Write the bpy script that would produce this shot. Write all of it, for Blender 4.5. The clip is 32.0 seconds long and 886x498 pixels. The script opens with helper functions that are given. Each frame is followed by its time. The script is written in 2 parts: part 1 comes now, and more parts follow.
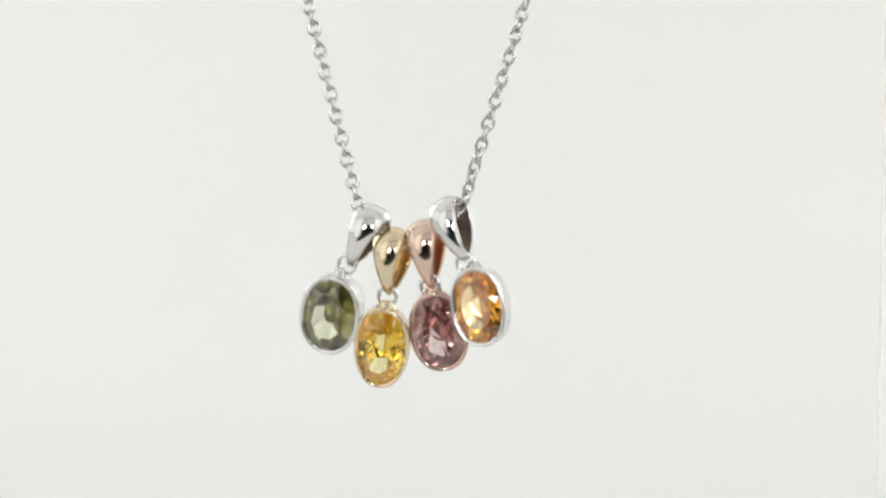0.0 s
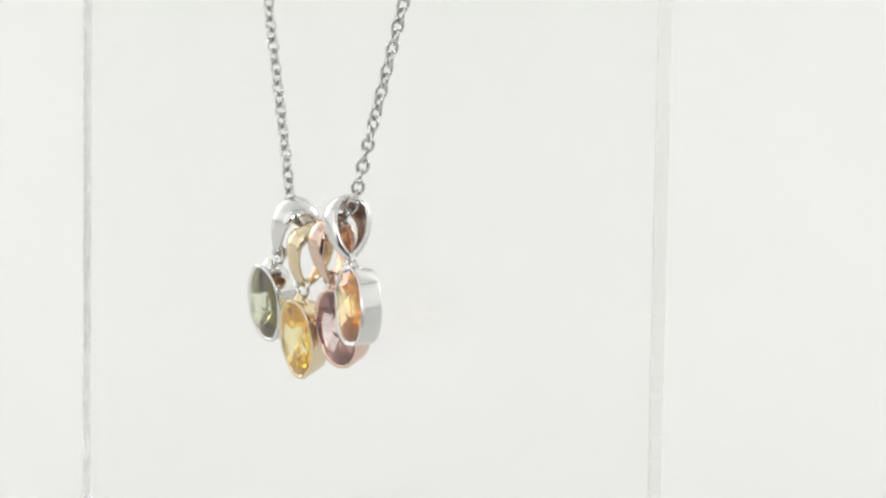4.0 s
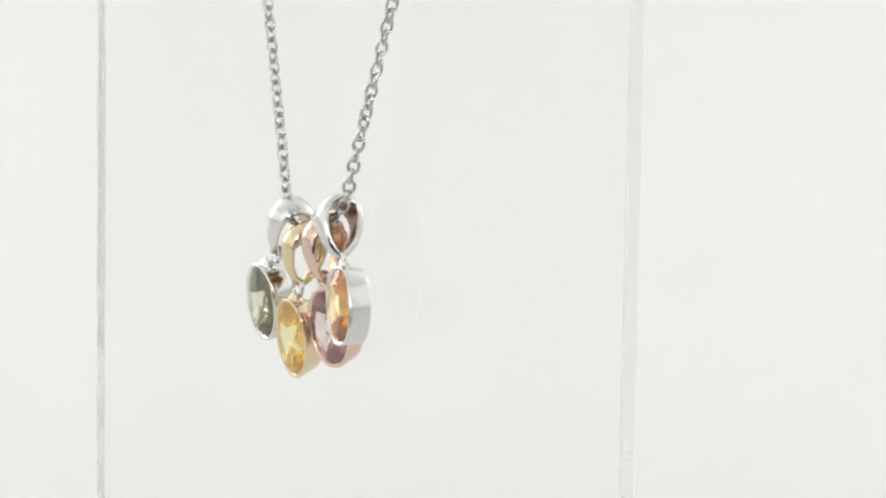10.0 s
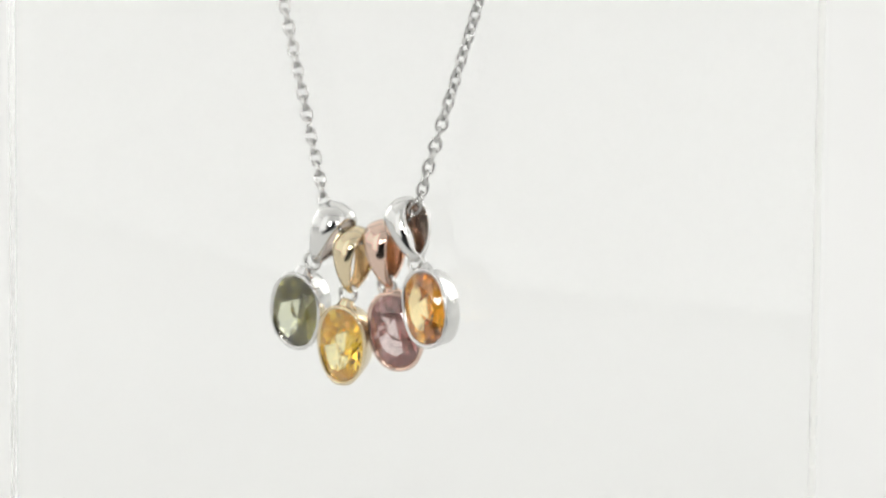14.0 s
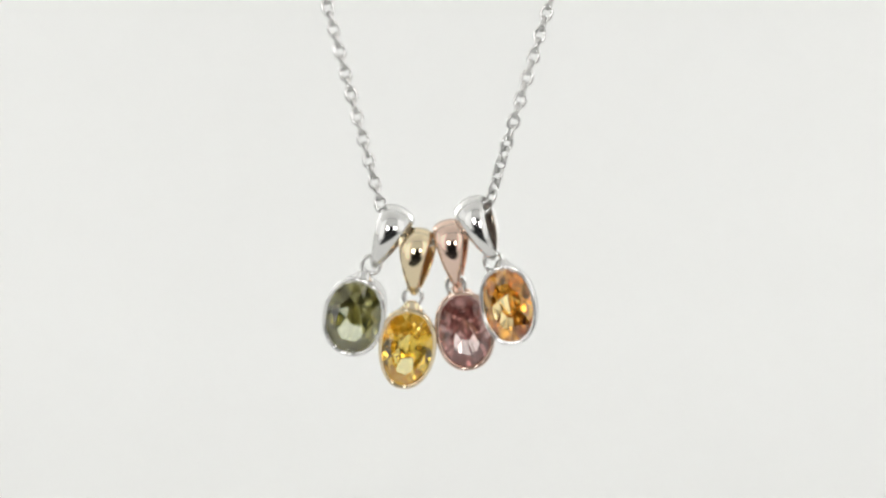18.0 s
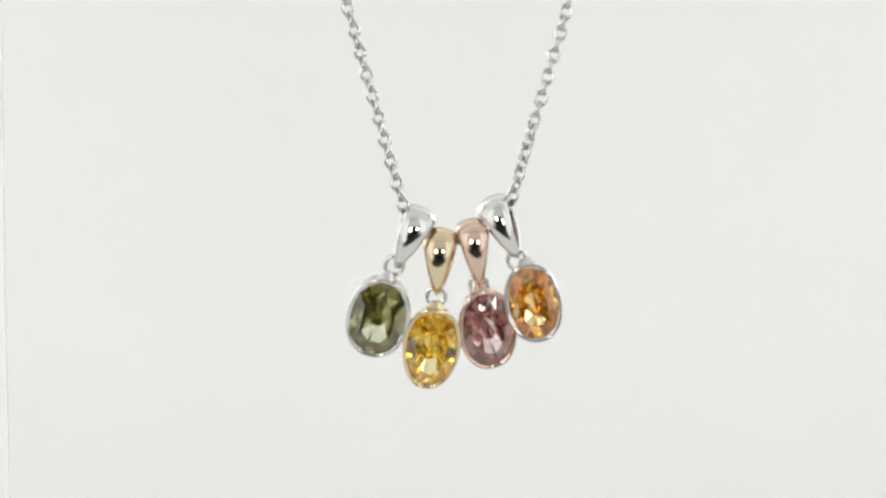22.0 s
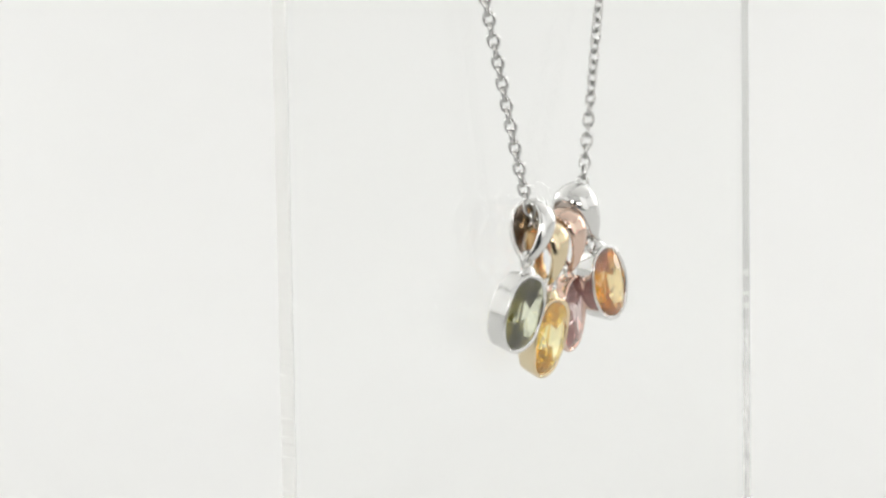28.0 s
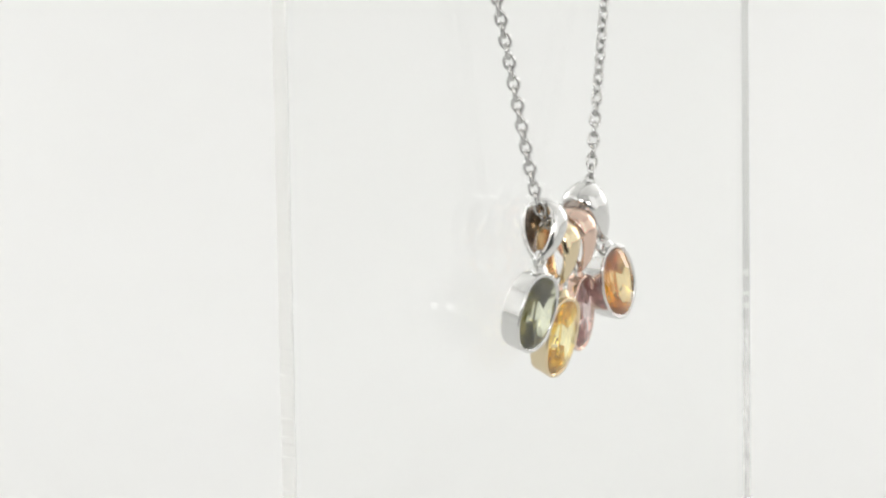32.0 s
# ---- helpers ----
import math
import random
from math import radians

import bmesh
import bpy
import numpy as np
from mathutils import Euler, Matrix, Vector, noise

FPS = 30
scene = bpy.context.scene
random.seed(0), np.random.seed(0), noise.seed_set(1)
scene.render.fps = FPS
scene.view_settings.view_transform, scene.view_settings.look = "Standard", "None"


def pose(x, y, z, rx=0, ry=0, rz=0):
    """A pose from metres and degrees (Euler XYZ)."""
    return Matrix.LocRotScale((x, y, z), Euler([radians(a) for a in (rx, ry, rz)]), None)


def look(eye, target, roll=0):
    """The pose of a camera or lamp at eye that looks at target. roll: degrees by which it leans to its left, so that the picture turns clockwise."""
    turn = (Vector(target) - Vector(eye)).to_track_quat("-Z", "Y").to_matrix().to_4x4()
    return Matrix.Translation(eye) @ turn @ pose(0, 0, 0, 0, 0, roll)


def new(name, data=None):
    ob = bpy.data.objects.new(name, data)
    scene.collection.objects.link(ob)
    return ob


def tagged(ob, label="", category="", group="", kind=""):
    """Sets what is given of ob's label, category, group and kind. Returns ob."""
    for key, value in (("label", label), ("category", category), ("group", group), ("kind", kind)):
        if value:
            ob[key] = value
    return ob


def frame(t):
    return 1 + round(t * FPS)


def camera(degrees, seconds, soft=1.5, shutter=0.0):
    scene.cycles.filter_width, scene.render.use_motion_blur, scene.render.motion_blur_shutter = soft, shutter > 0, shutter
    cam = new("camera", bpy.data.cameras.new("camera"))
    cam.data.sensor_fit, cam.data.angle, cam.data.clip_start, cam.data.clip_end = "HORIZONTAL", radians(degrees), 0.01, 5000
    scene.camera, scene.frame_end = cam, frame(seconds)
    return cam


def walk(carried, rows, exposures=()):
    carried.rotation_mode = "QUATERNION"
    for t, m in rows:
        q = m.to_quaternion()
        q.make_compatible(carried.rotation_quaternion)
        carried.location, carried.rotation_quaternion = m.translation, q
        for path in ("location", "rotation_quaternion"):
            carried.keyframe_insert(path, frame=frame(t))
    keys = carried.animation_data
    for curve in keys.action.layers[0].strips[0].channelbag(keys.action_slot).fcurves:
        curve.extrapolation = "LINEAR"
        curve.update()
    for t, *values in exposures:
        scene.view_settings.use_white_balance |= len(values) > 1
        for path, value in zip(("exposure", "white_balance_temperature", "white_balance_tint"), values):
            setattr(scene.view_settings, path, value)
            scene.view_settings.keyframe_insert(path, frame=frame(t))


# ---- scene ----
cam = camera(16.64, 32.0, soft=2.6)
EYE = Vector((0.00191, -0.2553, 0.03233))
walk(cam, [(0, look(EYE, (0.00191, 0, 0))), (32, look(EYE, (0.00191, 0, 0)))], exposures=[(0, -1.91), (32, -1.91)])

# how far the turning stand has turned its face to one side, in degrees
TURN = [(0, 12.1), (1, 21.5), (2, 30.9), (3, 40.3), (4, 49.6), (5, 59.0), (6, 68.2), (6.4, 71.2), (6.7, 72.0), (7, 71.6),
        (7.5, 69.4), (8, 66.0), (8.5, 62.7), (9, 59.3), (11, 46.6), (13, 33.9), (15, 21.2), (17, 8.5), (18, 2.8), (18.5, 0.8), (18.8, 0.3),
        (21, 0.3), (21.5, -2.0), (22, -5.8), (23, -14.2), (24, -22.7), (25, -31.2), (26, -40.0), (27, -48.7), (28, -57.5),
        (29, -66.2), (29.5, -70.3), (29.8, -72.1), (30, -72.7), (30.25, -72.9), (30.5, -71.7), (31, -67.3), (31.5, -62.4), (32, -57.5)]
U = 4.8e-5   # the working unit of the jewellery, in metres
FLOOR, TOP, FRONT = -0.060, 0.42, -0.30

# ---- light ----
world = bpy.data.worlds.new("world")
world.use_nodes = True
world.node_tree.nodes["Background"].inputs[0].default_value = (0.9, 0.95, 1, 1)
world.node_tree.nodes["Background"].inputs[1].default_value = 0.3
scene.world = world
# light turns many times inside the stones
scene.cycles.max_bounces = scene.cycles.glossy_bounces = scene.cycles.transmission_bounces = 20


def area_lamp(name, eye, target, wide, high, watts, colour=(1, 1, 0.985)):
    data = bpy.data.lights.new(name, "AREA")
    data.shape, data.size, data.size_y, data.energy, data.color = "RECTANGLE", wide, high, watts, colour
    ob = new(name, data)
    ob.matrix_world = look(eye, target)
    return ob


# unseen area lamps added along the walls and top to light the tent
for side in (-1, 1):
    area_lamp("unseen_tent_light", (0.547 * side, 0.46, 0.238), (0, 0.46, 0.238), 0.31, 0.355, 3.9)
    area_lamp("unseen_tent_light", (0.547 * side, -0.04, 0.238), (0, -0.04, 0.238), 0.50, 0.355, 0.95)
    area_lamp("unseen_tent_light", (0.37 * side, FRONT + 0.005, 0.18), (0.37 * side, 0, 0.18), 0.33, 0.465, 1.15)
area_lamp("unseen_tent_light", (0, 0.165, TOP - 0.002), (0, 0.165, 0), 1.09, 0.89, 2.6)


# ---- materials ----
def material(name, colour, rough, metal=0.0, **more):
    m = bpy.data.materials.new(name)
    m.use_nodes = True
    b = m.node_tree.nodes["Principled BSDF"]
    b.inputs["Base Color"].default_value = (*colour, 1)
    b.inputs["Roughness"].default_value = rough
    b.inputs["Metallic"].default_value = metal
    for key, value in more.items():
        b.inputs[key.replace("_", " ")].default_value = value
    return m


def vary(m, scale, low, high, rough_low, rough_high, bump=0.0, fine=0.0):
    """Two scales of noise in colour, roughness and relief."""
    nt = m.node_tree
    b = nt.nodes["Principled BSDF"]
    co = nt.nodes.new("ShaderNodeTexCoord")
    n1, n2 = nt.nodes.new("ShaderNodeTexNoise"), nt.nodes.new("ShaderNodeTexNoise")
    n1.inputs["Scale"].default_value, n2.inputs["Scale"].default_value = scale, scale * (fine or 14)
    for n in (n1, n2):
        n.inputs["Detail"].default_value = 3
        nt.links.new(co.outputs["Object"], n.inputs["Vector"])
    mix = nt.nodes.new("ShaderNodeMix")
    mix.data_type = "RGBA"
    mix.inputs[6].default_value, mix.inputs[7].default_value = (*low, 1), (*high, 1)
    nt.links.new(n1.outputs["Fac"], mix.inputs[0])
    nt.links.new(mix.outputs[2], b.inputs["Base Color"])
    ramp = nt.nodes.new("ShaderNodeMapRange")
    ramp.inputs["To Min"].default_value, ramp.inputs["To Max"].default_value = rough_low, rough_high
    nt.links.new(n2.outputs["Fac"], ramp.inputs["Value"])
    nt.links.new(ramp.outputs["Result"], b.inputs["Roughness"])
    if bump:
        bp = nt.nodes.new("ShaderNodeBump")
        bp.inputs["Strength"].default_value, bp.inputs["Distance"].default_value = bump, 0.00002
        nt.links.new(n2.outputs["Fac"], bp.inputs["Height"])
        nt.links.new(bp.outputs["Normal"], b.inputs["Normal"])
    return m


WHITE_GOLD = vary(material("white_gold", (0.68, 0.675, 0.665), 0.07, 1), 900, (0.66, 0.655, 0.64), (0.71, 0.705, 0.695), 0.07, 0.17, 0.04)
CHAIN_GOLD = vary(material("chain_white_gold", (0.58, 0.575, 0.56), 0.25, 1), 700, (0.48, 0.475, 0.465), (0.59, 0.585, 0.575), 0.15, 0.26, 0.05)
YELLOW_GOLD = vary(material("yellow_gold", (0.71, 0.60, 0.41), 0.07, 1), 900, (0.68, 0.57, 0.38), (0.74, 0.63, 0.44), 0.07, 0.17, 0.04)
ROSE_GOLD = vary(material("rose_gold", (0.69, 0.52, 0.43), 0.07, 1), 900, (0.66, 0.49, 0.40), (0.72, 0.55, 0.46), 0.07, 0.17, 0.04)
PAPER = vary(material("white_paper", (0.78, 0.78, 0.775), 0.75), 6, (0.77, 0.77, 0.76), (0.79, 0.79, 0.785), 0.7, 0.85, 0.2, 120)
FABRIC = vary(material("white_fabric", (0.8, 0.8, 0.8), 0.9), 9, (0.78, 0.78, 0.775), (0.83, 0.83, 0.82), 0.85, 0.95, 0.2, 150)
DARK = vary(material("dark_wall_paint", (0.02, 0.02, 0.022), 0.8), 3, (0.015, 0.015, 0.017), (0.03, 0.03, 0.032), 0.7, 0.9)
ACRYLIC = material("clear_acrylic", (0.982, 0.985, 0.98), 0.03, 0, IOR=1.25, Transmission_Weight=1.0)
# tinted dark in place of the internal reflection at the sheet's ends
ACRYLIC_END_SHADE = material("acrylic_end_shade", (0.50, 0.51, 0.50), 0.4, 0, IOR=1.45, Transmission_Weight=1.0)

ACRYLIC_END_PALE = material("acrylic_end_pale", (0.97, 0.98, 0.97), 0.4, 0, IOR=1.45, Transmission_Weight=1.0)


def edge_fill():
    """Stands in for light passed by clear ends; scatters what enters from either side."""
    m = material("edge_fill_white", (0.99, 0.99, 0.97), 0.35)
    nt = m.node_tree
    tr, mix = nt.nodes.new("ShaderNodeBsdfTranslucent"), nt.nodes.new("ShaderNodeMixShader")
    co, no = nt.nodes.new("ShaderNodeTexCoord"), nt.nodes.new("ShaderNodeTexNoise")
    no.inputs["Scale"].default_value = 900
    tone = nt.nodes.new("ShaderNodeMix")
    tone.data_type = "RGBA"
    tone.inputs[6].default_value, tone.inputs[7].default_value = (0.94, 0.95, 0.93, 1), (1, 1, 0.99, 1)
    nt.links.new(co.outputs["Object"], no.inputs["Vector"])
    nt.links.new(no.outputs["Fac"], tone.inputs[0])
    nt.links.new(tone.outputs[2], tr.inputs["Color"])
    mix.inputs[0].default_value = 0.1
    nt.links.new(nt.nodes["Principled BSDF"].outputs[0], mix.inputs[1])
    nt.links.new(tr.outputs[0], mix.inputs[2])
    nt.links.new(mix.outputs[0], nt.nodes["Material Output"].inputs["Surface"])
    return m


EDGE_FILL = edge_fill()


def gem_material(name, pale, deep, veil, cloud):
    """A polished crown and a pavilion. pale: what light takes up on a short way through; deep: at each turn inside;
    veil and cloud: colour and share of the inclusions that scatter light."""
    crown = material(name + "_crown", pale, 0.0, 0, IOR=1.85, Transmission_Weight=1.0)
    m = bpy.data.materials.new(name)
    m.use_nodes = True
    nt = m.node_tree
    nt.nodes.clear()

    def node(kind, **values):
        n = nt.nodes.new("ShaderNode" + kind)
        for key, value in values.items():
            n.inputs[key.replace("_", " ")].default_value = value
        return n
    co = node("TexCoord")
    zones, specks = node("TexNoise", Scale=420.0, Detail=2.0), node("TexNoise", Scale=2600.0, Detail=4.0)
    for n in (zones, specks):
        nt.links.new(co.outputs["Object"], n.inputs["Vector"])
    span = node("MapRange", From_Min=0.36, From_Max=0.64)
    mix = node("Mix")
    mix.data_type = "RGBA"
    mix.inputs[6].default_value, mix.inputs[7].default_value = (*deep, 1), (*(c ** 0.6 for c in deep), 1)
    nt.links.new(zones.outputs["Fac"], span.inputs["Value"])
    nt.links.new(span.outputs["Result"], mix.inputs[0])
    pass_on, mirror = node("BsdfRefraction", Roughness=0.0, IOR=2.4, Color=(*pale, 1)), node("BsdfAnisotropic", Roughness=0.0)
    nt.links.new(mix.outputs[2], mirror.inputs["Color"])
    gloss, stone = node("Fresnel", IOR=2.4), node("MixShader")
    for k, n in enumerate((gloss, pass_on, mirror)):
        nt.links.new(n.outputs[0], stone.inputs[k])
    scatter = node("BsdfTranslucent", Color=(*veil, 1))
    share = node("MapRange", From_Min=0.45, From_Max=0.70, To_Min=cloud * 0.3, To_Max=min(1.0, cloud * 4))
    nt.links.new(specks.outputs["Fac"], share.inputs["Value"])
    both, out = node("MixShader"), node("OutputMaterial")
    for k, n in enumerate((share, stone, scatter)):
        nt.links.new(n.outputs[0], both.inputs[k])
    nt.links.new(both.outputs[0], out.inputs["Surface"])
    return crown, m


GREEN_GEM = gem_material("olive_green_gem", (0.89, 0.91, 0.78), (0.37, 0.34, 0.165), (0.35, 0.32, 0.12), 0.01)
YELLOW_GEM = gem_material("golden_yellow_gem", (1.0, 0.97, 0.70), (0.90, 0.72, 0.26), (0.98, 0.77, 0.18), 0.03)
PINK_GEM = gem_material("dusky_pink_gem", (0.94, 0.86, 0.85), (0.62, 0.43, 0.41), (0.52, 0.27, 0.25), 0.07)
ORANGE_GEM = gem_material("orange_gem", (0.99, 0.89, 0.61), (0.78, 0.515, 0.185), (0.90, 0.52, 0.13), 0.015)


# ---- mesh helpers ----
def mesh_of(name, bm, mats, smooth=True, crisp=0):
    """crisp: edges sharper than this many degrees stay sharp."""
    me = bpy.data.meshes.new(name)
    bmesh.ops.recalc_face_normals(bm, faces=bm.faces)
    bm.to_mesh(me)
    bm.free()
    for m in mats:
        me.materials.append(m)
    if smooth:
        for p in me.polygons:
            p.use_smooth = True
    if crisp:
        me.set_sharp_from_angle(angle=radians(crisp))
    return me


def part(name, me, parent, label=""):
    ob = new(name, me)
    ob.parent = parent
    return tagged(ob, label)


def grid_faces(bm, rows, close_u=True, close_v=True):
    vs = [[bm.verts.new(p) for p in row] for row in rows]
    nu, nv = len(vs), len(vs[0])
    for i in range(nu if close_u else nu - 1):
        for j in range(nv if close_v else nv - 1):
            bm.faces.new((vs[i][j], vs[(i + 1) % nu][j], vs[(i + 1) % nu][(j + 1) % nv], vs[i][(j + 1) % nv]))
    return vs


def ring_rows(long_half, short_half, wire, nu=20, nv=8):
    """A stadium-like ring of round wire in the xz plane, long along z; halves to the wire's middle."""
    rows = []
    for i in range(nu):
        a = 2 * math.pi * i / nu
        c, s = math.cos(a), math.sin(a)
        x, z = short_half * math.copysign(abs(c) ** 0.9, c), long_half * math.copysign(abs(s) ** 0.95, s)
        n = Vector((c / short_half, 0, s / long_half)).normalized()
        rows.append([Vector((x, 0, z)) + n * (wire * math.cos(b)) + Vector((0, wire * math.sin(b), 0)) for b in (2 * math.pi * j / nv for j in range(nv))])
    return rows


# ---- the light tent and the room behind the camera ----
def sheet(name, rows, mat, label, category, thick=0.004):
    """An open grid with thickness."""
    bm = bmesh.new()
    grid_faces(bm, rows, False, False)
    bmesh.ops.recalc_face_normals(bm, faces=bm.faces)
    bmesh.ops.solidify(bm, geom=bm.faces[:], thickness=thick)
    return tagged(new(name, mesh_of(name, bm, [mat])), label, category, kind="structure")


W, BACK = 0.55, 0.62
prof = [(y, FLOOR) for y in (-0.29, -0.13, -0.07, 0.0, 0.1, 0.2, 0.3)]
prof += [(0.37 + 0.25 * math.sin(a), FLOOR + 0.25 - 0.25 * math.cos(a)) for a in (math.pi / 2 * i / 14 for i in range(15))]
prof += [(BACK, TOP)]
side_rise = [(0.0, 0.0), (0.14, 0.0), (0.17, 0.0), (0.27, 0.0), (0.38, 0.0)] + [(0.38 + 0.165 * math.sin(a), 0.12 - 0.12 * math.cos(a)) for a in (math.pi / 2 * i / 8 for i in range(1, 9))]
side_rise = [(-x, r) for x, r in side_rise[:0:-1]] + side_rise
sheet("backdrop", [[(x, max(y, -0.14) if abs(x) < 0.15 else y, z + rise * max(0, 1 - (z - FLOOR) / 0.3)) for y, z in prof] for x, rise in side_rise], PAPER, "seamless matt white paper sweep under and behind the stand", "backdrop", 0.001)
for name, x in (("wall_west", -W - 0.006), ("wall_east", W + 0.006)):
    sheet(name, [[(x, FRONT, z), (x, BACK + 0.01, z)] for z in (FLOOR - 0.005, TOP)], FABRIC, "white fabric side wall of the light tent", "tent wall")
sheet("ceiling", [[(x, FRONT, TOP + 0.006), (x, BACK + 0.01, TOP + 0.006)] for x in (-W - 0.01, W + 0.01)], FABRIC, "white fabric top of the light tent", "tent ceiling")
# front wall with the opening through which the camera looks
bm = bmesh.new()
OX, OZ1 = 0.140, 0.128
for x0, x1, z0, z1 in ((-W, -OX, FLOOR, TOP), (OX, W, FLOOR, TOP), (-OX, OX, OZ1, TOP)):
    bmesh.ops.create_cube(bm, size=1, matrix=Matrix.LocRotScale(((x0 + x1) / 2, FRONT, (z0 + z1) / 2), None, (x1 - x0, 0.004, z1 - z0)))
tagged(new("wall_south", mesh_of("wall_south", bm, [FABRIC], False)), "white fabric tent front with an opening for the camera", "tent wall", kind="structure")
# dark studio outside the opening
sheet("floor", [[(x, -2.2, FLOOR - 0.012), (x, 1.6, FLOOR - 0.012)] for x in (-1.9, 1.9)], DARK, "dark matt studio floor under the light tent", "floor", 0.01)
CURVE = [(-1.9, -0.6), (-1.8, -1.6), (-1.4, -2.0), (0.0, -2.1), (1.4, -2.0), (1.8, -1.6), (1.9, -0.6)]
sheet("wall_studio", [[(x, y, z) for z in (FLOOR - 0.01, 1.5)] for x, y in CURVE], DARK, "dark matt studio wall behind the camera", "wall", 0.01)


# ---- the acrylic panel ----
def acrylic_panel():
    stand = tagged(new("display_panel"), "clear bowed acrylic display sheet standing on white paper", "display panel")
    bm = bmesh.new()
    half, mid, front, sag, thick = 771 * U, 52 * U, -210 * U, 23 * U, 27 * U
    lean, n = math.tan(radians(1.1)), 24
    z0, z1 = FLOOR, 1062 * U
    rows = [[(mid + half * c, front - sag * c * c + thick * back + z * lean, z) for c in (2 * i / n - 1 for i in range(n + 1))] for back in (0, 1) for z in (z0, z1)]
    fb, ft, bb, bt = rows

    def strip(lo, hi, mat):
        """A run of faces with vertices of its own, so that the edges stay crisp."""
        a, b = [bm.verts.new(p) for p in lo], [bm.verts.new(p) for p in hi]
        for i in range(len(lo) - 1):
            bm.faces.new((a[i], a[i + 1], b[i + 1], b[i])).material_index = mat
    strip(fb, ft, 0)
    strip(bb[::-1], bt[::-1], 0)
    strip(ft, bt, 0)
    strip(fb[::-1], bb[::-1], 0)
    rng = random.Random(4)
    for lo, hi in (([bb[0], fb[0]], [bt[0], ft[0]]), ([fb[n], bb[n]], [ft[n], bt[n]])):
        # tint standing in for dark internal reflection, whole above, broken by untinted spots below
        lo, hi, done = [Vector(p) for p in lo], [Vector(p) for p in hi], 0.0
        while done < 1:
            z = z0 + (z1 - z0) * done
            dark = z > -105 * U or rng.random() < (0.6 if z > -240 * U else 0.25)
            step = rng.uniform(6, 12) * U if z < -105 * U else rng.uniform(60, 120) * U
            more = min(1.0, done + step / (z1 - z0))
            strip([p.lerp(q, done) for p, q in zip(lo, hi)], [p.lerp(q, more) for p, q in zip(lo, hi)], 1 if dark else 2)
            done = more
    me = bpy.data.meshes.new("sheet")
    bm.to_mesh(me)
    bm.free()
    me.materials.append(ACRYLIC)
    me.materials.append(ACRYLIC_END_SHADE)
    me.materials.append(ACRYLIC_END_PALE)
    for p in me.polygons:
        p.use_smooth = abs(p.normal.y) > 0.7
    ob = part("sheet", me, stand)
    ob.visible_shadow = False
    # thin pale strips added over both ends, hiding the dark inside of the sheet
    for side in (-1, 1):
        bm = bmesh.new()
        x0, y0 = mid + (half + 0.4 * U) * side, front - sag
        z, rings = z0, []
        while z < z1:
            # the strip is toothed in the lower part and smoother above
            bite = rng.choice((1.8, 3.4)) if z < -90 * U else rng.uniform(2.2, 3.0)
            rise = rng.uniform(7, 13) * U if z < -90 * U else rng.uniform(24, 60) * U
            x1, top = x0 + bite * U * side, min(z1, z + rise)
            for level in (z + 0.5 * U, top - 0.5 * U):
                rings.append([bm.verts.new((x, y + level * lean, level)) for x, y in ((x0, y0), (x1, y0 + 2 * U), (x1, y0 + thick - 2 * U), (x0, y0 + thick))])
            z = top
        for lo, hi in zip(rings, rings[1:]):
            for i in range(4):
                bm.faces.new((lo[i], lo[(i + 1) % 4], hi[(i + 1) % 4], hi[i]))
        bm.faces.new(rings[0]), bm.faces.new(rings[-1])
        part("edge_strip", mesh_of("edge_strip", bm, [EDGE_FILL], False), stand, "added frosted strip standing in for light through the clear edge")
    return stand


# ---- the chain ----
def chain_way():
    """Points along the chain: up from behind, down the front, through the bails and up again."""
    lt, lb, rb, rt = Vector((-140.3, -226, 427)), Vector((-67.2, -244.7, 158.4)), Vector((145, -251.5, 163.5)), Vector((224.9, -231.2, 430))
    lu, ru = lt + (lt - lb) * 2.385, rt + (rt - rb) * 2.39
    over = 1070
    pts = [Vector((52, -142, 960)), Vector((-180, -142, 985)), Vector((lu.x + 8, -140, 1045)), Vector((lu.x, -150, over + 2)), Vector((lu.x, -172, over + 7)), Vector((lu.x + 1, -190, over - 6))]
    pts += [lt.lerp(lu, k) for k in (0.97, 0.8, 0.6, 0.4, 0.2)] + [lt, lt.lerp(lb, 0.5), lb]
    pts += [Vector(p) for p in ((-48, -252, 92), (-34, -256, 76), (8, -257, 44), (66, -257, 56), (112, -257, 92), (130, -254, 112))]
    pts += [rb, rb.lerp(rt, 0.5), rt] + [rt.lerp(ru, k) for k in (0.2, 0.4, 0.6, 0.8, 0.97)]
    pts += [Vector((ru.x - 1, -190, over - 6)), Vector((ru.x, -172, over + 7)), Vector((ru.x, -150, over + 2)), Vector((ru.x - 8, -140, 1045)), Vector((290, -142, 985)), Vector((54, -142, 960))]
    return pts


def smooth_way(pts, step=1.0):
    """Catmull-Rom through the points, sampled finely."""
    out = []
    for i in range(len(pts) - 1):
        p0, p1, p2, p3 = pts[max(i - 1, 0)], pts[i], pts[i + 1], pts[min(i + 2, len(pts) - 1)]
        n = max(2, int((p2 - p1).length / step))
        for k in range(n):
            t = k / n
            out.append(0.5 * ((2 * p1) + (p2 - p0) * t + (2 * p0 - 5 * p1 + 4 * p2 - p3) * t * t + (3 * p1 - p0 - 3 * p2 + p3) * t ** 3))
    return out + [pts[-1]]


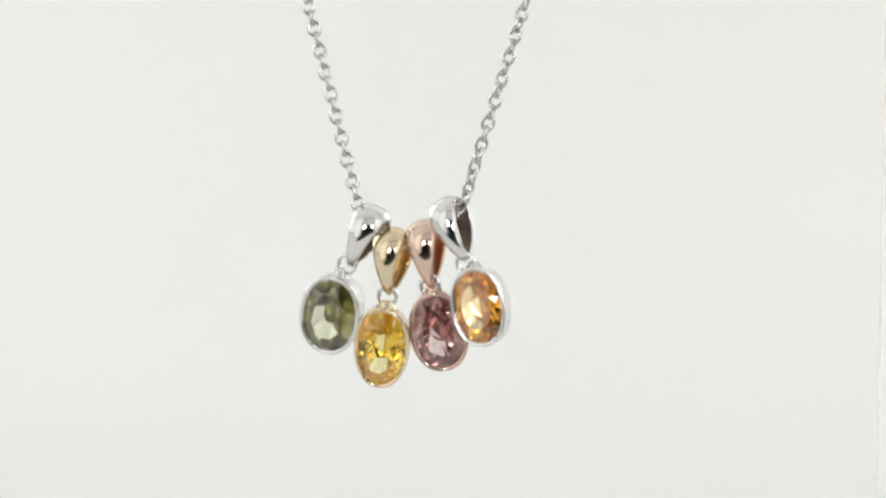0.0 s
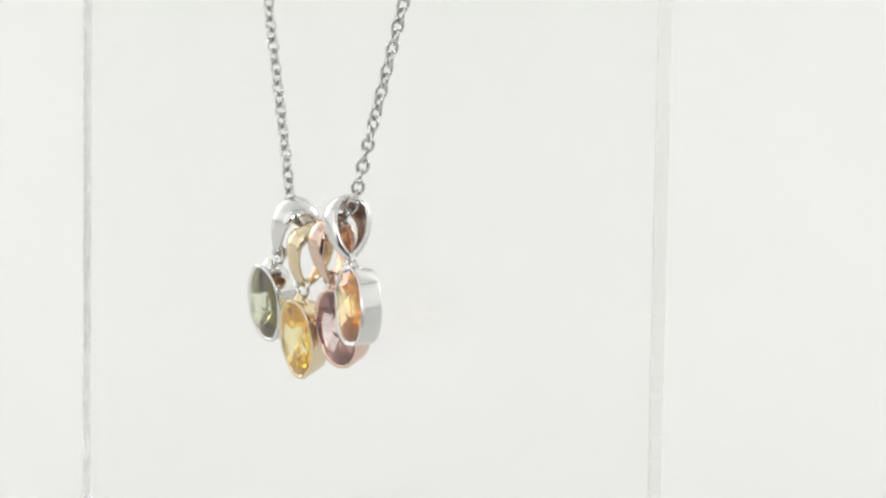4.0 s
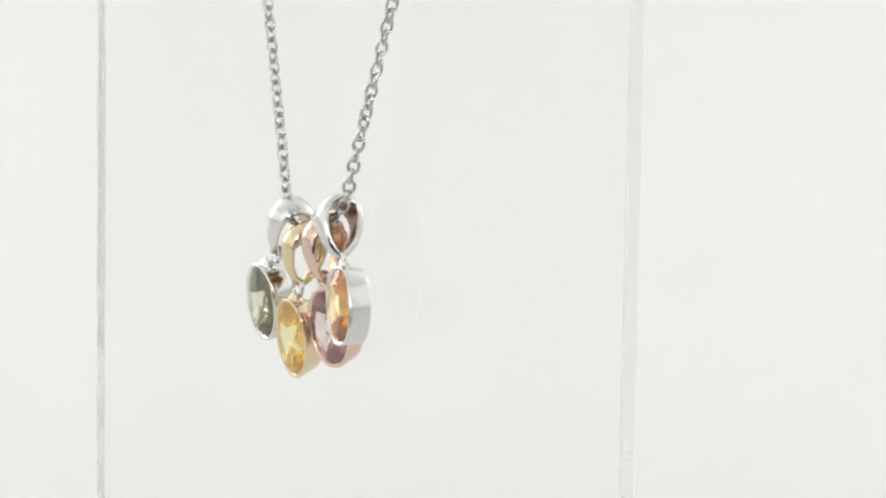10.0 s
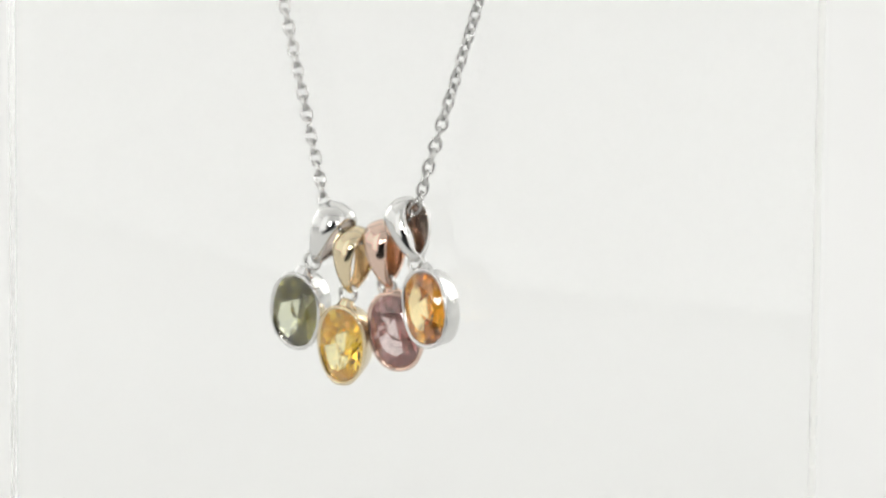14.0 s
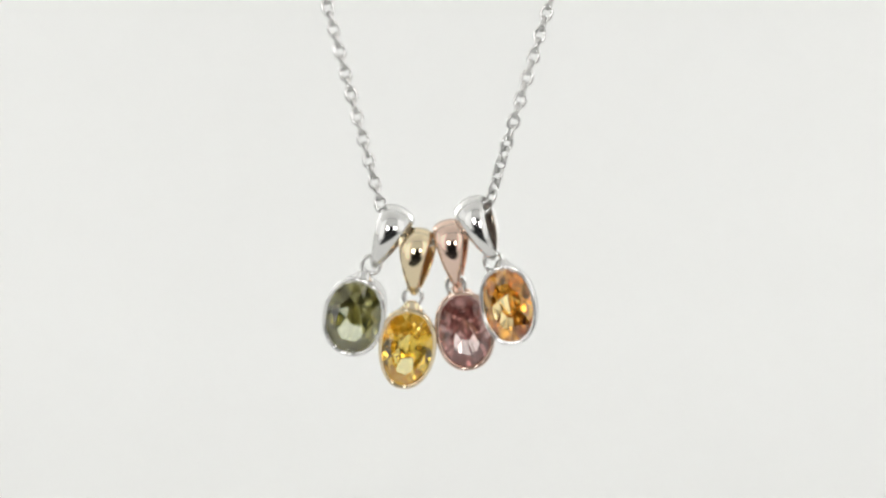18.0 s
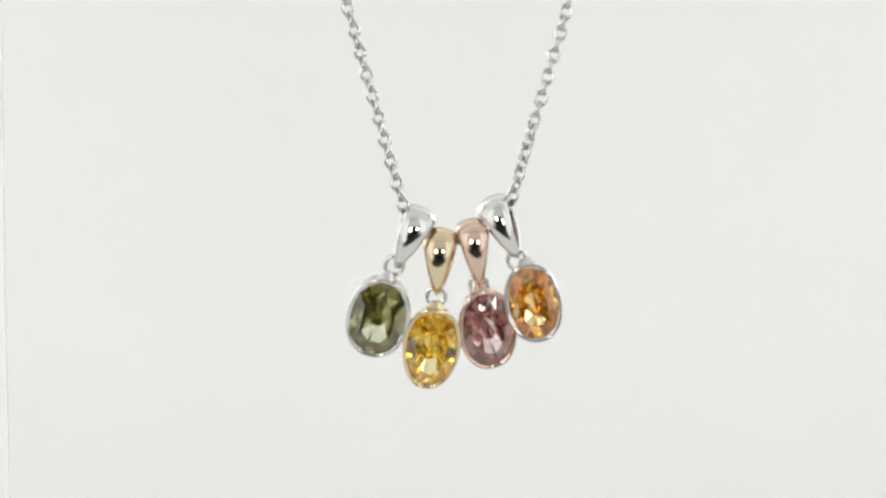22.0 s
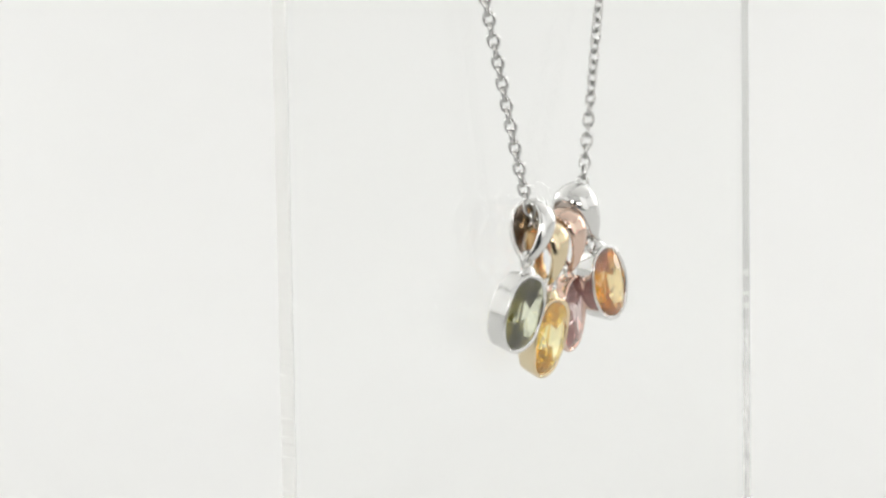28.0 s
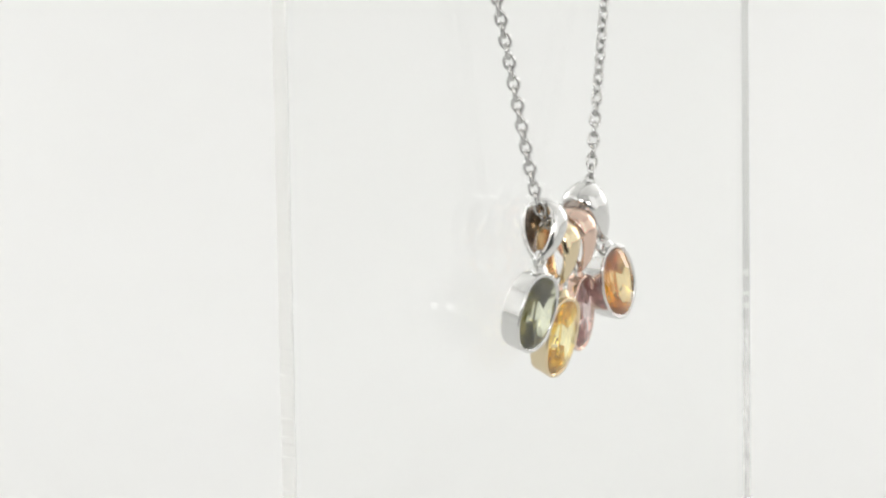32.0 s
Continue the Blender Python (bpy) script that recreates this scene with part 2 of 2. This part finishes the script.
def necklace_chain():
    chain = tagged(new("necklace_chain"), "fine white gold cable chain draped over the acrylic sheet", "chain")
    bm = bmesh.new()
    grid_faces(bm, [[p * U for p in row] for row in ring_rows(12.4, 9.0, 2.95)])
    me = mesh_of("link", bm, [CHAIN_GOLD])
    way = smooth_way(chain_way())
    pitch, run, last = 19.0, 0.0, way[0]
    spots = [way[0]]
    for p in way[1:]:
        run += (p - last).length
        last = p
        if run >= pitch:
            spots.append(p)
            run -= pitch
    for i in range(len(spots) - 1):
        mid, up = (spots[i] + spots[i + 1]) / 2, (spots[i + 1] - spots[i]).normalized()
        if mid.x > 100 and mid.y < -200:
            spin = 56 * min(1, max(0, (290 - mid.z) / 110)) - 12
        else:
            spin = 16
        spin += random.uniform(-5, 5) + 90 * (i % 2)
        face = Matrix.Rotation(radians(spin), 3, "Z") @ Vector((0, -1, 0))
        if abs(up.z) < 0.5:
            face = Matrix.Rotation(radians(45 + 90 * (i % 2)), 3, up) @ Vector((0, 0, 1)).cross(up)
        y = (face - up * face.dot(up)).normalized()
        x = y.cross(up)
        ob = part("link", me, chain)
        ob.matrix_basis = Matrix.LocRotScale(mid * U, Matrix((x, y, up)).transposed().to_quaternion(), None)
    return chain


# ---- the pendants ----
def bail_mesh(mat, inner):
    """A tapering domed strap bent into a teardrop loop; its round top is centred on the origin."""
    n, top, low, r = 120, 37.0, 64.0, 32.5
    # across the strap: share of the half width, height over its middle line
    dome = [(-0.93, -6.2), (-0.985, -4.6), (-1.0, -2.6), (-0.98, -0.8), (-0.92, 1.2), (-0.8, 3.6), (-0.62, 6.0), (-0.42, 7.8), (-0.2, 8.8), (0, 9.1)]
    dome += [(-c, h) for c, h in dome[-2::-1]]
    hollow = [(0.85, -6.8), (0.4, -7.0), (-0.4, -7.0), (-0.85, -6.8)]
    line = []
    for i in range(n):
        u = 2 * math.pi * i / n
        c, s = math.cos(u), math.sin(u)
        z = top * c if c > 0 else low * c
        y = r * s if c > 0 else r * math.copysign(abs(s) ** 1.45, s)
        line.append(Vector((0, y, z)))
    rows = []
    for i in range(n):
        tan = (line[(i + 1) % n] - line[i - 1]).normalized()
        out = Vector((0, tan.z, -tan.y))
        if out.dot(line[i] - Vector((0, 0, -8))) < 0:
            out = -out
        t = (top - line[i].z) / (top + low)
        half = 28.0 - 20.0 * t ** (1.35 if line[i].y < 0 else 1.6)
        body = 0.5 + 0.5 * half / 27
        rows.append([(line[i] + Vector((half * c, 0, 0)) + out * (h * body)) * U for c, h in dome + hollow])
    bm = bmesh.new()
    vs = grid_faces(bm, rows)
    inside = {v for row in vs for v in row[len(dome) - 1:] + row[:1]}
    for f in bm.faces:
        if all(v in inside for v in f.verts):
            f.material_index = 1
    return mesh_of("bail", bm, [mat, inner], True, 55)


def oval(u, power=0.9):
    """Cosine and sine of an oval with slightly straightened sides."""
    c, s = math.cos(u), math.sin(u)
    return math.copysign(abs(c) ** power, c), math.copysign(abs(s) ** power, s)


def egg(x, z, a, b, point):
    """The oval drawn to a blunt point at its foot, a little to one side."""
    return x * (1 + point * z / a) - point * 0.9 * b * max(0, -z / a) ** 2, z - point * 0.5 * a * max(0, -z / a) ** 3


def bezel_mesh(a, b, depth, mat, point, taper):
    """An oval cup wall, long half a along z and short half b along x, its front rim in the plane y = 0."""
    # (inset from the outer edge, depth)
    prof = [(0.1, 4.2), (0.0, 2.8), (0.5, 1.3), (1.6, 0.3), (3.2, 0.0), (5.2, 0.4), (7.0, 1.6), (8.2, 4.0), (8.8, 9), (taper + 3.8, depth - 5), (taper + 4, depth), (taper, depth), (taper - 1.2, depth - 0.7), (taper - 1.8, depth - 2.2), (taper * 0.25, 16.0)]
    n = 64
    rows = []
    for i in range(n):
        u = 2 * math.pi * i / n
        c, s = math.cos(u), math.sin(u)
        norm = Vector((c / b, 0, s / a)).normalized()
        c, s = oval(u)
        x, z = egg(b * c, a * s, a, b, point)
        wob = 0.6 * math.sin(3 * u + a) + 0.4 * math.sin(7 * u + b)
        rows.append([(Vector((x, 0, z)) - norm * (inset * (1 + 0.06 * math.sin(5 * u + a))) + Vector((0, d + (wob if d < 9 else 0), 0))) * U for inset, d in prof])
    bm = bmesh.new()
    grid_faces(bm, rows)
    return mesh_of("bezel", bm, [mat], True, 50)


def gem_mesh(a, b, mats, seed, lift, point, n, steep):
    """A faceted oval stone: flat table a little uneven, girdle of twice n sides, keel below, as deep as the cut is steep. Front faces -y, girdle near y = 3."""
    rng = random.Random(seed)
    bm = bmesh.new()
    skew = rng.uniform(-0.25, 0.25)

    def loop(k, count, y, off, jig, slope=0.0):
        pts = []
        for i in range(count):
            u = 2 * math.pi * (i + off) / count
            c, s = oval(u)
            x, z = egg(b * k * c + rng.uniform(-jig, jig), a * k * s + rng.uniform(-jig, jig), a, b, point)
            pts.append(bm.verts.new((x * U, (y + slope * z + rng.uniform(-jig, jig) * (0 if slope == lift else 0.3)) * U, z * U)))
        return pts
    table, mid = loop(0.64, n, -6.5, 0.5, 1.4, lift), loop(0.83, n, -2.0, 0.0, 1.2, lift * 0.6)
    gird, gird2 = loop(1.0, 2 * n, 2.5, 0.5, 0), loop(1.0, 2 * n, 4.0, 0.5, 0)
    half, pav = loop(0.66, n, 4 + 11.5 * steep, skew, 1.8), loop(rng.uniform(0.30, 0.40), n, 4 + 20.5 * steep, 0.5 + skew, 2.2)
    keel = [bm.verts.new((rng.uniform(-2, 2) * U, (4 + 29.5 * steep) * U, z * U)) for z in (a * 0.3, -a * 0.3)]
    bm.faces.new(table)
    for i in range(n):
        j, p = (i + 1) % n, (i - 1) % n
        bm.faces.new((table[p], mid[i], table[i]))
        g0, g1, g2 = gird[(2 * i - 1) % (2 * n)], gird[2 * i], gird[(2 * i + 1) % (2 * n)]
        bm.faces.new((mid[i], g0, g1))
        bm.faces.new((mid[i], g1, table[i]))
        bm.faces.new((g1, g2, table[i]))
        bm.faces.new((g2, mid[j], table[i]))
    for i in range(2 * n):
        bm.faces.new((gird[i], gird[(i + 1) % (2 * n)], gird2[(i + 1) % (2 * n)], gird2[i]))
    for i in range(n):
        j = (i + 1) % n
        h0, h1, h2 = gird2[(2 * i - 1) % (2 * n)], gird2[2 * i], gird2[(2 * i + 1) % (2 * n)]
        bm.faces.new((half[i], h0, h1))
        bm.faces.new((half[i], h1, pav[i]))
        bm.faces.new((h1, h2, pav[i]))
        bm.faces.new((h2, half[j], pav[i]))
        bm.faces.new((pav[i - 1], half[i], pav[i]))
        k0, k1 = (keel[0 if pav[q].co.z > 0 else 1] for q in (i, j))
        bm.faces.new((pav[i], pav[j], k1))
        if k0 is not k1:
            bm.faces.new((pav[i], k1, k0))
    for f in bm.faces:
        f.material_index = int(f.calc_center_median().y > 3 * U)
    return mesh_of("gemstone", bm, mats, False)


def lug_mesh(mat):
    """A short tapering neck, its foot on the origin."""
    bm = bmesh.new()
    levels = ((-6, 22, 14), (-2, 17, 11), (2, 13.5, 8.2), (5.5, 11.5, 5.8), (8.5, 9.5, 3.6), (10, 6, 2.2), (10.4, 2, 1))
    vs = grid_faces(bm, [[Vector((rx * math.cos(b), ry * math.sin(b), z)) * U for b in (2 * math.pi * k / 12 for k in range(12))] for z, rx, ry in levels], False)
    bm.faces.new(vs[0]), bm.faces.new(vs[-1])
    return mesh_of("lug", bm, [mat])


def wire_ring(radius, wire, mat, name):
    bm = bmesh.new()
    grid_faces(bm, [[p * U for p in row] for row in ring_rows(radius, radius, wire, 24, 8)])
    return mesh_of(name, bm, [mat])


def turn3(roll, yaw, tilt):
    """roll: top leans to +x; yaw about z; tilt: the foot goes back."""
    return (Matrix.Rotation(radians(yaw), 4, "Z") @ Matrix.Rotation(radians(roll), 4, "Y") @ Matrix.Rotation(radians(tilt), 4, "X"))


# rougher metal inside the bails, browned in place of shade and repeated reflections
INNER = {
    "white_gold": vary(material("white_gold_inner_shade", (0.42, 0.36, 0.32), 0.2, 1), 800, (0.38, 0.32, 0.28), (0.48, 0.42, 0.38), 0.14, 0.28, 0.06),
    "yellow_gold": vary(material("yellow_gold_inner_shade", (0.62, 0.42, 0.20), 0.2, 1), 800, (0.56, 0.37, 0.17), (0.68, 0.47, 0.25), 0.14, 0.28, 0.06),
    "rose_gold": vary(material("rose_gold_inner_shade", (0.62, 0.32, 0.20), 0.2, 1), 800, (0.56, 0.28, 0.17), (0.68, 0.38, 0.25), 0.14, 0.28, 0.06),
}


def pendant(label, metal, gem, rim, rim_turn, size, bail_at, bail_turn, ring_at, seed, cut, point=0.0):
    thing = tagged(new("pendant"), label, "pendant", "pendants on the chain")
    a, b = size
    place = Matrix.Translation(Vector(rim) * U) @ turn3(*rim_turn)
    bezel = part("bezel", bezel_mesh(a, b, 41, metal, point, 5.6 if metal is WHITE_GOLD else 10.0), thing)
    bezel.matrix_basis = place
    stone = part("gemstone", gem_mesh(a - 7.6, b - 7.6, gem, seed, 0.04 + 0.012 * rim_turn[2], point, *cut), thing, "faceted oval gemstone")
    stone.matrix_basis = place
    bail = part("bail", bail_mesh(metal, INNER[metal.name]), thing)
    bail.matrix_basis = Matrix.Translation(Vector(bail_at) * U) @ turn3(*bail_turn)
    ring = part("jump_ring", wire_ring(15, 3.9, WHITE_GOLD, "jump_ring"), thing)
    ring.matrix_basis = Matrix.Translation(Vector(ring_at) * U) @ turn3(rim_turn[0], rim_turn[1], 0)
    lug = part("lug", lug_mesh(metal), thing)
    lug.matrix_basis = place @ Matrix.Translation(Vector((0, 16, a)) * U)
    return thing


PENDANTS = [
    pendant("white gold pendant with an olive green oval gemstone", WHITE_GOLD, GREEN_GEM, (-97.7, -276, -82.4), (13, -6, 9), (70, 53),
            (-36, -252, 62), (25, -6, -8), (-69, -262, 6), 3, (8, 1.0)),
    pendant("yellow gold pendant with a golden yellow oval gemstone", YELLOW_GOLD, YELLOW_GEM, (-7.4, -275, -135), (6, -3, 9), (70.5, 49),
            (8.3, -254, 23), (3, -11, -6), (1.7, -265, -46), 5, (11, 1.0), 0.07),
    pendant("rose gold pendant with a dusky pink oval gemstone", ROSE_GOLD, PINK_GEM, (90, -264, -106), (-8, 6, 5), (69.5, 50),
            (68, -254, 38), (-7, -5, -6), (74, -260, -27), 7, (10, 0.92)),
    pendant("white gold pendant with an orange oval gemstone", WHITE_GOLD, ORANGE_GEM, (162.5, -295, -57), (-11, -9, -3), (67.5, 48),
            (111, -254, 78), (-27, -12, -10), (138, -272, 14), 9, (8, 0.82)),
]
CHAIN = necklace_chain()
PANEL = acrylic_panel()


# ---- studio lamps either side of the camera, seen only as reflections ----
def glow(name, colour, strength):
    m = bpy.data.materials.new(name)
    m.use_nodes = True
    nt = m.node_tree
    nt.nodes.clear()
    e, o = nt.nodes.new("ShaderNodeEmission"), nt.nodes.new("ShaderNodeOutputMaterial")
    e.inputs[0].default_value, e.inputs[1].default_value = (*colour, 1), strength
    nt.links.new(e.outputs[0], o.inputs[0])
    return m


LAMP = glow("lamp_diffuser", (1, 0.98, 0.95), 55.0)
CASE = material("black_lamp_case", (0.02, 0.02, 0.02), 0.5)


def round_lamp(at, radius):
    lamp = tagged(new("studio_lamp"), "small round black studio lamp with a glowing white front", "lamp", "lamps round the camera")
    lamp.matrix_basis = look(at, (0, -0.012, 0))
    # radius and distance along the lamp's axis; the front looks along -z
    cup = [(0.3, 0.03), (0.7, 0.026), (0.95, 0.012), (1.08, 0.002), (1.1, -0.003), (1.04, -0.004), (1.0, -0.001), (0.98, 0.004)]
    face = [(0.99, 0.003), (0.97, -0.0005), (0.7, -0.0022), (0.35, -0.003)]
    for name, prof, m in (("case", cup, CASE), ("diffuser", face, LAMP)):
        bm = bmesh.new()
        vs = grid_faces(bm, [[(radius * k * math.cos(u), radius * k * math.sin(u), z) for u in (2 * math.pi * i / 32 for i in range(32))] for k, z in prof], False)
        bm.faces.new(vs[0]), bm.faces.new(vs[-1])
        part(name, mesh_of(name, bm, [m]), lamp)


round_lamp((-0.080, -0.285, 0.076), 0.032)
round_lamp((0.096, -0.285, 0.068), 0.027)


def motions():
    walk(PANEL, [(t, pose(0, 0, 0, 0, 0, -a)) for t, a in TURN])
    # as the stand comes to its last stop, the jewellery slips a little along the sheet
    def slip(t):
        return U * (8.0 * min(1, max(0, (t - 29.2) / 0.8)) + 2.5 * min(1, max(0, t - 30)))
    for thing in (*PENDANTS, CHAIN):
        more = 2.0 if thing is CHAIN else 5.0
        walk(thing, [(t, pose(slip(t) + more * U * max(0, t - 31), 0, 0, 0, 0, 1.8 * max(0, t - 31) - a)) for t, a in TURN])


motions()
